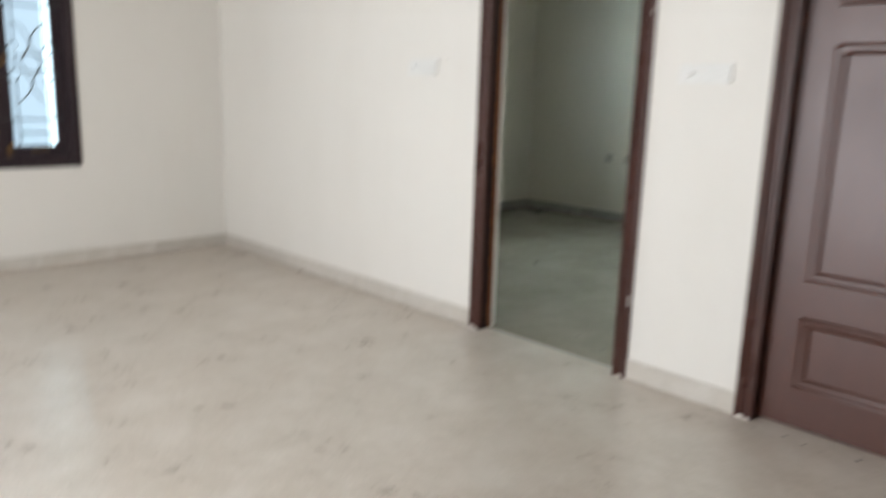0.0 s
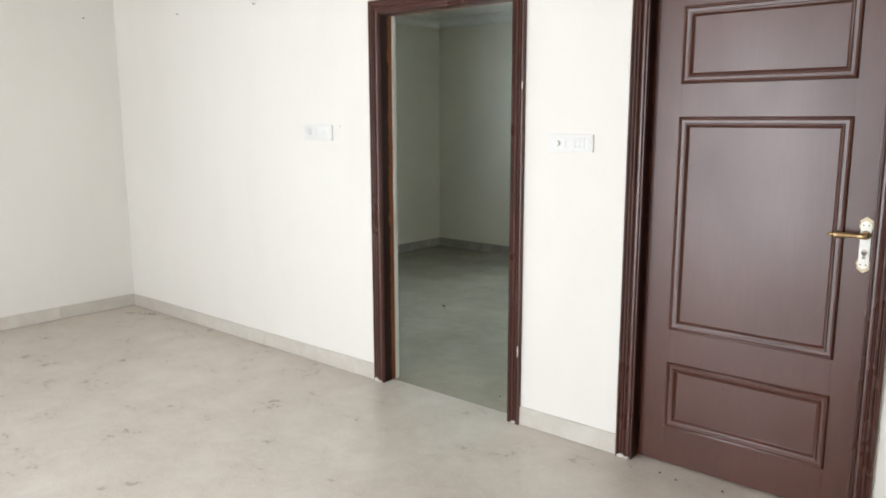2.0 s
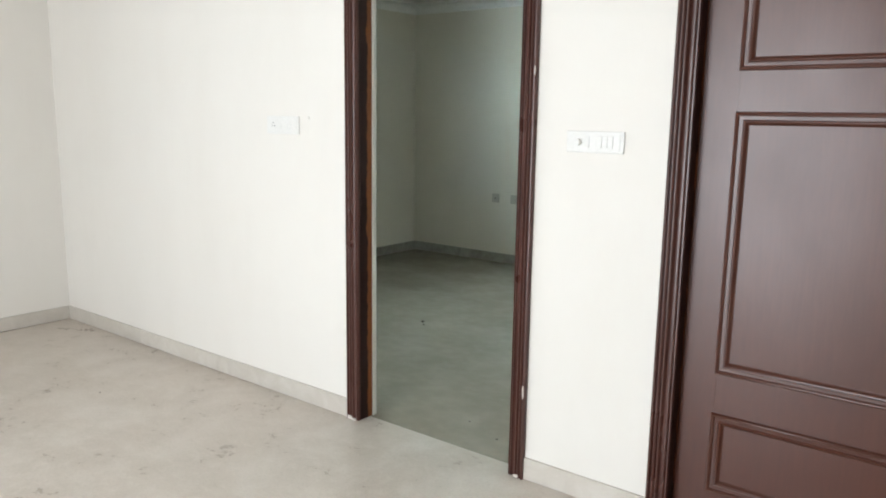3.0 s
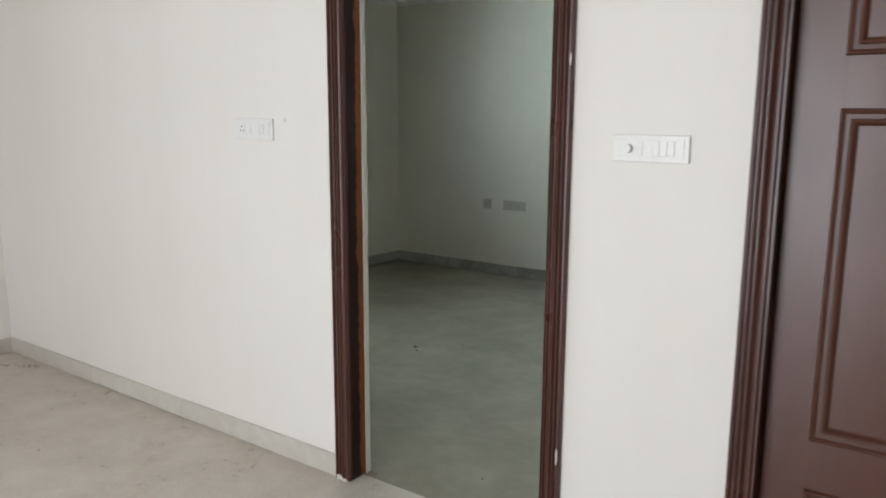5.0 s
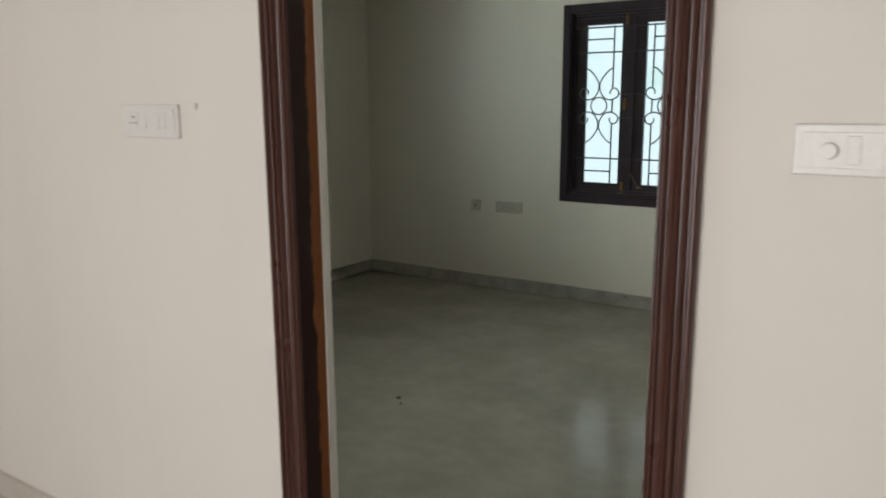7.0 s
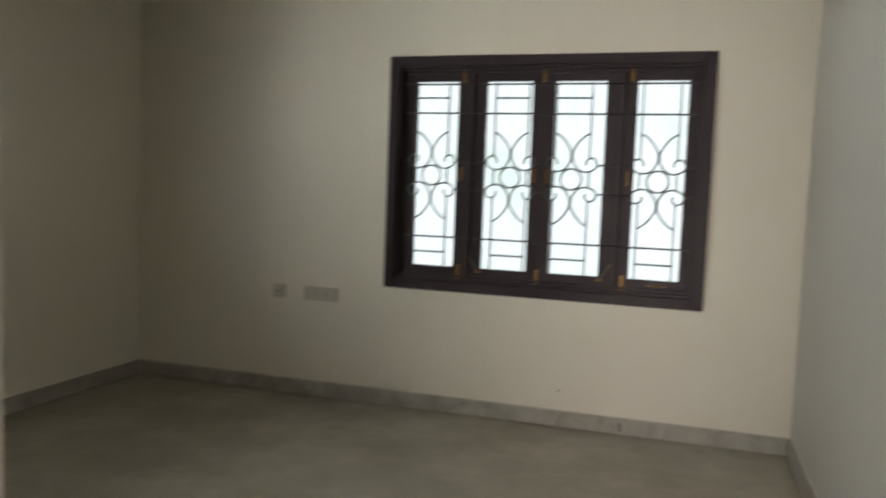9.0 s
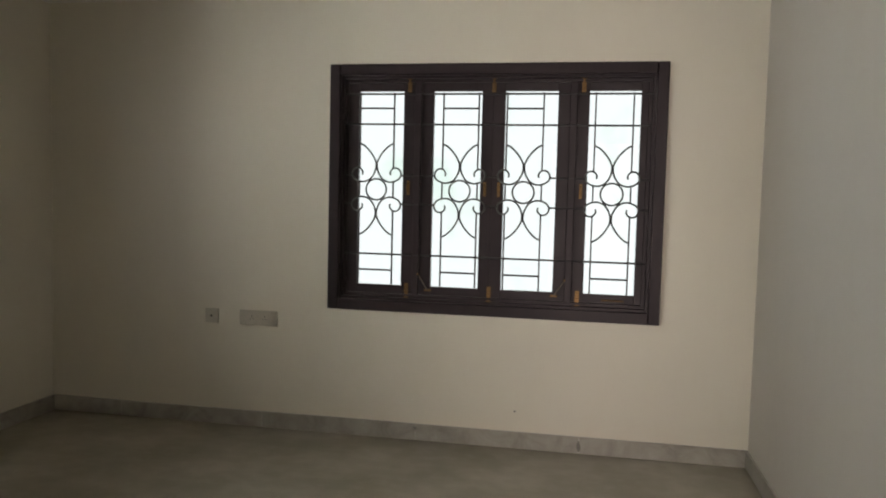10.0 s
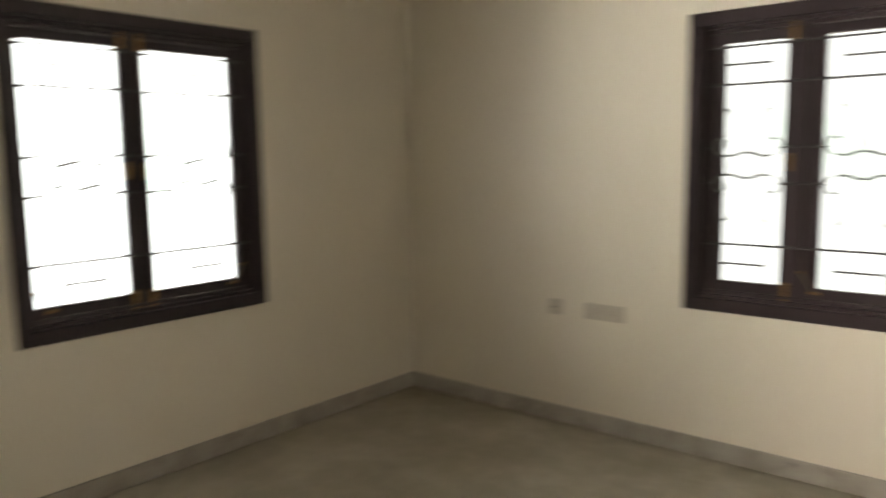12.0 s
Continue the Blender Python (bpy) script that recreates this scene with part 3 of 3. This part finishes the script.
def window(name, m, w, h, panes, units, mullions, label, skip=()):
    """A dark wooden casement window with an iron grille on the room side.
    Local x runs along the wall, y outwards, z up from the sill's foot. panes: (x0, x1); units: the middles of the grille's motifs; mullions: (x0, x1)."""
    root = thing(name, m, label, "window", kind="structure")
    p0, p1 = 0.147, h - 0.144
    arch = 0.062
    # architrave that laps the plaster, and the frame in the opening
    frame_part = part("window_frame", boxed(0, arch, -0.014, 0.02, 0, h, bevel=0.004), WINDOW_WOOD, root)
    part("window_frame", boxed(w - arch, w, -0.014, 0.02, 0, h, bevel=0.004), WINDOW_WOOD, root)
    part("window_frame", boxed(arch, w - arch, -0.0135, 0.02, h - arch, h, bevel=0.004), WINDOW_WOOD, root)
    part("window_sill", boxed(arch, w - arch, -0.0135, 0.02, 0, arch, bevel=0.004), WINDOW_WOOD, root)
    # rebated inner frame, two steps
    for a, b, d0, d1 in ((0.026, arch + 0.016, 0.012, 0.085), (arch + 0.016, arch + 0.036, 0.034, 0.085)):
        part("inner_frame", boxed(a, b, d0, d1, a, h - a, bevel=0.002), WINDOW_WOOD, root)
        part("inner_frame", boxed(w - b, w - a, d0, d1, a, h - a, bevel=0.002), WINDOW_WOOD, root)
        part("inner_frame", boxed(b, w - b, d0, d1, h - b, h - a, bevel=0.002), WINDOW_WOOD, root)
        part("inner_frame", boxed(b, w - b, d0, d1, a, b, bevel=0.002), WINDOW_WOOD, root)
    edge = arch + 0.036
    for a, b in mullions:
        part("mullion", boxed(a, b, 0.024, 0.085, edge, h - edge, bevel=0.003), WINDOW_WOOD, root)
    # sashes, each with its pane
    bounds = [edge, *[v for ab in mullions for v in ab], w - edge]
    bays = list(zip(bounds[0::2], bounds[1::2]))
    for n, (g0, g1) in enumerate(panes):
        bay = next(b for b in bays if b[0] < (g0 + g1) / 2 < b[1])
        mates = [q for q in panes if bay[0] < (q[0] + q[1]) / 2 < bay[1]]
        at = mates.index((g0, g1))
        s0 = bay[0] if at == 0 else (mates[at - 1][1] + g0) / 2
        s1 = bay[1] if at == len(mates) - 1 else (g1 + mates[at + 1][0]) / 2
        s0, s1 = s0 + 0.00005, s1 - 0.00005
        sash = part("sash", boxed(s0, g0, 0.040, 0.072, edge + 0.001, h - edge - 0.001, bevel=0.002), WINDOW_WOOD, root)
        part("sash_stile", boxed(g1, s1, 0.040, 0.072, edge + 0.001, h - edge - 0.001, bevel=0.002), WINDOW_WOOD, sash)
        part("sash_rail", boxed(g0, g1, 0.0405, 0.072, edge + 0.001, p0, bevel=0.002), WINDOW_WOOD, sash)
        part("sash_rail", boxed(g0, g1, 0.0405, 0.072, p1, h - edge - 0.001, bevel=0.002), WINDOW_WOOD, sash)
        pane = part("pane", boxed(g0 - 0.004, g1 + 0.004, 0.055, 0.059, p0 - 0.004, p1 + 0.004), GLASS, sash, "glass pane darkened to dim the glowing backdrop")
        pane.visible_shadow = False
    # iron grille, in front of the sashes
    gy, r, mid = 0.028, 0.0055, 0.697
    grille = part("grille", tube(bmesh.new(), [(edge - 0.02, gy, 0.326), (w - edge + 0.02, gy, 0.326)], r), IRON, root, "black painted iron window grille with scrolls and rings")
    part("grille_bar", tube(bmesh.new(), [(edge - 0.02, gy, 1.068), (w - edge + 0.02, gy, 1.068)], r), IRON, grille)
    part("grille_bar", tube(bmesh.new(), [(edge - 0.02, gy, h - 0.163), (w - edge + 0.02, gy, h - 0.163)], r), IRON, grille)
    for n, u in enumerate(units):
        for s in (1, -1):
            x = u + s * 0.1
            for a, b in ((0.152, mid - 0.12), (mid - 0.046, mid + 0.046), (mid + 0.12, h - 0.155)):
                part("grille_upright", boxed(x - 0.0042, x + 0.0042, gy - 0.005, gy + 0.005, a, b), IRON, grille)
            for t in (1, -1):
                pts = [(u - s * px, gy, mid + t * pz) for px, pz in scroll_points()]
                smooth(part("grille_scroll", tube(bmesh.new(), spline(pts), 0.0052), IRON_GREY, grille, "grey painted scroll"), 60)
                end = u + s * 0.145
                far = edge - 0.02 if (s < 0 and n == 0) else w - edge + 0.02 if (s > 0 and n == len(units) - 1) else (u + units[n + s]) / 2
                part("grille_tie", tube(bmesh.new(), [(end, gy, mid + t * 0.082), (far, gy, mid + t * 0.082)], 0.005), IRON, grille)
        ring = [(u + 0.06 * math.cos(a), gy, mid + 0.06 * math.sin(a)) for a in (2 * math.pi * i / 36 for i in range(36))]
        smooth(part("grille_ring", tube(bmesh.new(), ring, 0.0052, closed=True), IRON_GREY, grille, "grey painted ring"), 60)
        for z in (0.234, 1.158):
            if (n, z) not in skip:
                part("grille_bar", tube(bmesh.new(), [(u - 0.1, gy, z), (u + 0.1, gy, z)], 0.0054), IRON, grille)
        for t in (1, -1):
            part("grille_collar", boxed(u - 0.006, u + 0.006, gy - 0.007, gy + 0.007, mid + t * 0.14 - 0.009, mid + t * 0.14 + 0.009, bevel=0.002), IRON, grille)
    return root


def tower_bolt(root, x, z, up):
    """A worn brass tower bolt on a sash's stile."""
    s = 1 if up else -1
    bm = boxed(x - 0.011, x + 0.011, 0.0375, 0.0402, z - 0.045, z + 0.045, bevel=0.0008)
    bolt = part("tower_bolt", bm, BRASS, root, "worn brass tower bolt")
    part("bolt_barrel", cylinder(bmesh.new(), (x, 0.033, z - 0.03), (x, 0.033, z + 0.04 * s + 0.0), 0.0055, n=10), BRASS, bolt)
    part("bolt_knob", cylinder(bmesh.new(), (x, 0.033, z - 0.012 * s), (x, 0.018, z - 0.012 * s), 0.004, 0.0055, 10), BRASS, bolt)
    for dz in (-0.036, 0.0, 0.03):
        part("bolt_strap", boxed(x - 0.012, x + 0.012, 0.027, 0.0385, z + dz - 0.004, z + dz + 0.004, bevel=0.0015), BRASS, bolt)


def sash_pull(root, x, z):
    bm = boxed(x - 0.008, x + 0.008, 0.037, 0.0402, z - 0.04, z + 0.04, bevel=0.0008)
    pull = part("sash_handle", bm, BRASS, root, "small worn brass sash handle")
    smooth(part("grip", tube(bmesh.new(), spline([(x, 0.037, z - 0.028), (x, 0.02, z - 0.02), (x, 0.014, z), (x, 0.02, z + 0.02), (x, 0.037, z + 0.028)]), 0.0042), BRASS, pull), 60)


def stay(root, x, z, lean):
    """A casement stay: a steel rod on a brass foot, leaning against the sash."""
    foot = part("window_stay", boxed(x - 0.02, x + 0.02, 0.030, 0.0400, z - 0.006, z + 0.006, bevel=0.002), BRASS, root, "steel casement stay on a brass foot")
    part("stay_rod", tube(bmesh.new(), [(x, 0.029, z), (x + lean * 0.055, 0.031, z + 0.085), (x + lean * 0.058, 0.031, z + 0.09)], 0.0035), STEEL, foot)
    part("stay_knob", cylinder(bmesh.new(), (x + lean * 0.058, 0.036, z + 0.09), (x + lean * 0.058, 0.022, z + 0.09), 0.006, n=10), BRASS, foot)


PANES4 = [(0.160, 0.424), (0.597, 0.872), (1.002, 1.292), (1.461, 1.733)]
UNITS4 = [0.272, 0.757, 1.115, 1.594]
MULL4 = [(0.490, 0.530), (1.357, 1.397)]
FULL = dict(panes=PANES4, units=UNITS4, mullions=MULL4)
window_1 = window("window_1", pose(W1[0], NORTH, W1[2]), W1[1] - W1[0], W1[3] - W1[2], label="wide dark wooden four-pane window with an iron scroll grille", skip=[(3, 1.158)], **FULL)
window_2 = window("window_2", pose(WEST, W2[0], W2[2], 0, 0, 90), W2[1] - W2[0], W2[3] - W2[2],
                  [(0.105, 0.515), (0.645, 1.085)], [0.31, 0.905], [(0.561, 0.599)], "dark wooden two-pane window with an iron scroll grille")
window_3 = window("window_3", pose(WEST, W3[0], W3[2], 0, 0, 90), W3[1] - W3[0], W3[3] - W3[2], label="dark wooden living room window with an iron scroll grille", **FULL)
for root in (window_1, window_3):
    for x in (0.458, 0.937, 1.428):
        tower_bolt(root, x, 1.294, True)
        tower_bolt(root, x, 0.118, False)
    for x in (0.458, 0.898, 0.976, 1.428):
        sash_pull(root, x, 0.71)
    stay(root, 0.585, 0.128, -1)
    stay(root, 1.30, 0.128, 1)
    bm = tube(bmesh.new(), [(1.56, 0.031, 0.118), (1.68, 0.031, 0.116)], 0.0045)
    part("stay_rod", bm, BRASS, root, "brass stay rod lying along the bottom rail")
for x in (0.537, 0.622):
    tower_bolt(window_2, x, 1.294, True)
    tower_bolt(window_2, x, 0.118, False)
    sash_pull(window_2, x, 0.71)
stay(window_2, 1.06, 0.128, 1)
stay(window_2, 0.16, 0.128, -1)

# ---- switches and sockets ----


def plate(name, m, w, h, label, mat, group=""):
    root = thing(name, m, label, "switch" if "switch" in name else "socket", group)
    part("back_plate", boxed(0, w, -0.0085, 0.0005, 0, h, bevel=0.003, segments=3), mat, root)
    part("cover", boxed(0.014, w - 0.014, -0.0112, -0.0082, 0.012, h - 0.012, bevel=0.001, segments=2), mat, root)
    return root


def rocker(root, x, z, w, h, mat):
    bm = boxed(x, x + w, -0.0145, -0.0105, z, z + h, bevel=0.0012)
    for v in bm.verts:
        if v.co.z > z + h / 2 and v.co.y < -0.012:
            v.co.y += 0.0018
    part("rocker", bm, mat, root)


def socket_holes(root, x, z, s=1.0):
    face = part("socket_face", boxed(x - 0.02 * s, x + 0.02 * s, -0.013, -0.0105, z - 0.022 * s, z + 0.022 * s, bevel=0.001), PLASTIC if s < 1 else PLASTIC_OLD, root)
    # black plugs, just proud of the face, give the shade inside pin holes
    for dx, dz, r in ((0, 0.010, 0.0038), (-0.0095, -0.007, 0.003), (0.0095, -0.007, 0.003)):
        part("pin_hole", cylinder(bmesh.new(), (x + dx * s, -0.0134, z + dz * s), (x + dx * s, -0.0115, z + dz * s), r, n=12), BLACK, face)


s1 = plate("switch_board", pose(-0.566, -0.001, 1.382), 0.239, 0.089, "white plastic switch board with a socket beside an open doorway", PLASTIC)
socket_holes(s1, 0.055, 0.046, 0.95)
for x in (0.092, 0.148, 0.172):
    rocker(s1, x, 0.024, 0.02, 0.042, PLASTIC)
s2 = plate("switch_board", pose(1.154, -0.001, 1.36), 0.229, 0.078, "white plastic switch board with a dimmer knob between two doors", PLASTIC)
part("dimmer_base", cylinder(bmesh.new(), (0.052, -0.0125, 0.038), (0.052, -0.0105, 0.038), 0.0175, n=28), PLASTIC, s2)
knob = smooth(part("dimmer_knob", cylinder(bmesh.new(), (0.052, -0.026, 0.038), (0.052, -0.0125, 0.038), 0.0115, 0.013, 24), PLASTIC, s2, "round white dimmer knob"))
for x in (0.075, 0.125, 0.147, 0.169):
    rocker(s2, x, 0.018, 0.0195, 0.043, PLASTIC)
o1 = plate("telephone_socket", pose(-1.779, NORTH - 0.001, 0.614), 0.084, 0.088, "small aged cream socket plate low on the wall", PLASTIC_OLD)
part("socket_face", boxed(0.024, 0.06, -0.013, -0.0105, 0.024, 0.064, bevel=0.001), PLASTIC_OLD, o1)
# a black block gives the shade inside the jack opening
part("jack_hole", boxed(0.036, 0.048, -0.0135, -0.012, 0.038, 0.05), BLACK, o1)
o2 = plate("wall_socket", pose(-1.556, NORTH - 0.001, 0.614), 0.236, 0.088, "aged cream double socket plate low on the wall", PLASTIC_OLD)
socket_holes(o2, 0.078, 0.044)
socket_holes(o2, 0.160, 0.044)
rocker(o2, 0.108, 0.026, 0.018, 0.036, PLASTIC_OLD)
rocker(o2, 0.19, 0.026, 0.018, 0.036, PLASTIC_OLD)

# round cover over a light point, high on the wall
cover = thing("junction_cover", pose(-0.384, -0.001, 2.36), "round cream cover plate of a wall light point", "cover plate")
bm = cylinder(bmesh.new(), (0, -0.006, 0), (0, 0.0005, 0), 0.042, 0.046, 32)
smooth(part("cover_disc", bm, PLASTIC, cover))
part("screw", cylinder(bmesh.new(), (0.004, -0.0085, 0.022), (0.004, -0.005, 0.022), 0.003, n=10), STEEL, cover)
part("screw", cylinder(bmesh.new(), (0.012, -0.0085, -0.026), (0.012, -0.005, -0.026), 0.003, n=10), STEEL, cover)


def nail(x, y, z, way):
    root = thing("nail", pose(x, y, z), "small dark nail stuck in the painted wall", "nail", "nails in the walls")
    d = Vector(way)
    part("shank", cylinder(bmesh.new(), -0.004 * d, 0.018 * d, 0.0022, n=8), STEEL, root)
    part("head", cylinder(bmesh.new(), 0.018 * d, 0.021 * d, 0.005, n=10), DEBRIS, root)


nail(-1.895, 0, 2.226, (0, -1, 0))
nail(-1.016, 0, 2.213, (0, -1, 0))
nail(WEST, -0.246, 2.255, (1, 0, 0))


def scrap(x, y, seed, size):
    """A small dry crumb on the floor."""
    rng = random.Random(seed)
    bm = bmesh.new()
    bmesh.ops.create_icosphere(bm, subdivisions=1, radius=size)
    for v in bm.verts:
        v.co = Vector((v.co.x * rng.uniform(0.7, 1.6), v.co.y * rng.uniform(0.5, 1.2), v.co.z * rng.uniform(0.3, 0.6)))
    low = min(v.co.z for v in bm.verts)
    ob = part("debris_crumb", bm, DEBRIS)
    ob.location = (x, y, -low)
    return tagged(ob, "small dark dry crumb lying on the marble floor", "debris", "crumbs on the floor")


scrap(-0.822, 1.579, 1, 0.014)
scrap(-0.776, 1.532, 2, 0.008)

DIRT = plain("trodden_dirt", (0.20, 0.17, 0.13), 0.85, 0.0, 0.2, 90)


def dirt_patch(x, y, rx, ry, seed):
    """A thin crust of trodden dirt along the foot of a door frame."""
    rng = random.Random(seed)
    bm = bmesh.new()
    rim = [(x + rx * rng.uniform(0.5, 1.1) * math.cos(a), y + ry * rng.uniform(0.5, 1.1) * math.sin(a)) for a in (2 * math.pi * i / 17 for i in range(17))]
    top = [bm.verts.new((px, py, 0.0012)) for px, py in rim]
    foot = [bm.verts.new((x + (px - x) * 1.12, y + (py - y) * 1.12, 0.0001)) for px, py in rim]
    bm.faces.new(top)
    bm.faces.new(foot)
    for i in range(17):
        bm.faces.new((top[i], top[(i + 1) % 17], foot[(i + 1) % 17], foot[i]))
    return tagged(part("dirt_patch", bm, DIRT), "thin brown crust of trodden dirt at a door frame's foot", "dirt", "dirt at the door frames")


dirt_patch(0.10, 0.102, 0.028, 0.02, 3)
for n, (x, y, r) in enumerate([(1.78, -0.05, 0.006), (1.86, -0.07, 0.005), (2.05, -0.045, 0.006), (1.66, -0.08, 0.004), (0.72, 0.24, 0.006), (0.50, 0.33, 0.005), (-1.25, -0.62, 0.004)]):
    scrap(x, y, 30 + n, r)

# ---- skirting, piece by piece ----
SKIRT_H, SKIRT_T = 0.096, 0.012


def skirting(name, a, b, inward, joints, mat, label):
    """A stone skirting of separate slips along a wall, from a to b. joints: distances from a."""
    a, b, inward = Vector(a), Vector(b), Vector(inward)
    length, along = (b - a).length, (b - a).normalized()
    root = tagged(thing(name, pose(a.x, a.y, 0), label, "skirting", kind="structure"))
    cuts = [0.0, *joints, length]
    turn = math.atan2(along.y, along.x)
    root.matrix_world = pose(a.x, a.y, 0, 0, 0, math.degrees(turn))
    side = 1 if (Matrix.Rotation(-turn, 3, "Z") @ inward).y > 0 else -1
    for n, (u, v) in enumerate(zip(cuts, cuts[1:])):
        y0, y1 = sorted((0.0, side * (SKIRT_T + 0.0006 * (n % 3))))
        part("skirting_slip", boxed(u + 0.0008, v - 0.0008, y0, y1, 0.002, SKIRT_H - 0.0007 * (n % 2), bevel=0.0012), mat, root)
    return root


LIV = "pale beige stone skirting slips at the foot of the wall"
BED = "grey veined stone skirting slips at the foot of the wall"
skirting("baseboard_living_left", (WEST + 0.013, 0, 0), (0, 0, 0), (0, -1, 0), [0.93, 1.85], SKIRT_LIVING, LIV)
skirting("baseboard_living_middle", (DOOR_W, 0, 0), (DOORS[1], 0, 0), (0, -1, 0), [], SKIRT_LIVING, LIV)
skirting("baseboard_living_right", (DOORS[1] + DOOR_W, 0, 0), (EAST - 0.013, 0, 0), (0, -1, 0), [0.9], SKIRT_LIVING, LIV)
skirting("baseboard_living_west", (WEST, SOUTH, 0), (WEST, 0, 0), (1, 0, 0), [0.9, 1.8, 2.7, 3.6, 4.4], SKIRT_LIVING, LIV)
skirting("baseboard_living_east", (EAST, SOUTH, 0), (EAST, 0, 0), (-1, 0, 0), [0.9, 1.8, 2.7, 3.6, 4.4], SKIRT_LIVING, LIV)
north_skirt = skirting("baseboard_bedroom_north", (WEST + 0.013, NORTH, 0), (EAST_BED - 0.013, NORTH, 0), (0, -1, 0), [0.47, 1.40, 2.34, 3.266], SKIRT_BED, BED)
skirting("baseboard_bedroom_west", (WEST, THICK + 0.013, 0), (WEST, NORTH, 0), (1, 0, 0), [0.9, 1.8, 2.75], SKIRT_BED, BED)
skirting("baseboard_bedroom_east", (EAST_BED, THICK, 0), (EAST_BED, NORTH, 0), (-1, 0, 0), [0.9, 1.8, 2.75], SKIRT_BED, BED)
skirting("baseboard_bedroom_south", (WEST, THICK, 0), (IN + 0.04, THICK, 0), (0, 1, 0), [0.9, 1.85], SKIRT_BED, BED)

# smudged filler at the joints of the north skirting
GRIME = plain("grimy_filler", (0.22, 0.21, 0.185), 0.7, 0.0, 0.15, 120)
for n, (u, z, sx, sz) in enumerate([(2.34, 0.074, 0.012, 0.01), (3.266, 0.045, 0.013, 0.032)]):
    chip(u, -SKIRT_T - 0.0035, z, sx, sz, north_skirt, 40 + n, "joint_filler", GRIME, "dark smudged filler at a joint")

# small knocks, filled holes and scuffs in the walls' paint
FILLED = plain("filled_hole", (0.655, 0.625, 0.575), 0.7, 0.0, 0.08, 160)
for n, (x, z, sx, sz) in enumerate([(-0.262, 1.466, 0.006, 0.009)]):
    chip(x, -0.0005, z, sx, sz, bpy.data.objects["wall_middle"], 70 + n, "paint_scuff", FILLED, "faint grey scuff in the paint")
# a small knock in the north wall's paint, above the skirting
chip(0.098, NORTH - 0.0005, 0.21, 0.008, 0.005, bpy.data.objects["wall_north"], 61, "paint_chip", GRIME, "small dark knock in the paint")
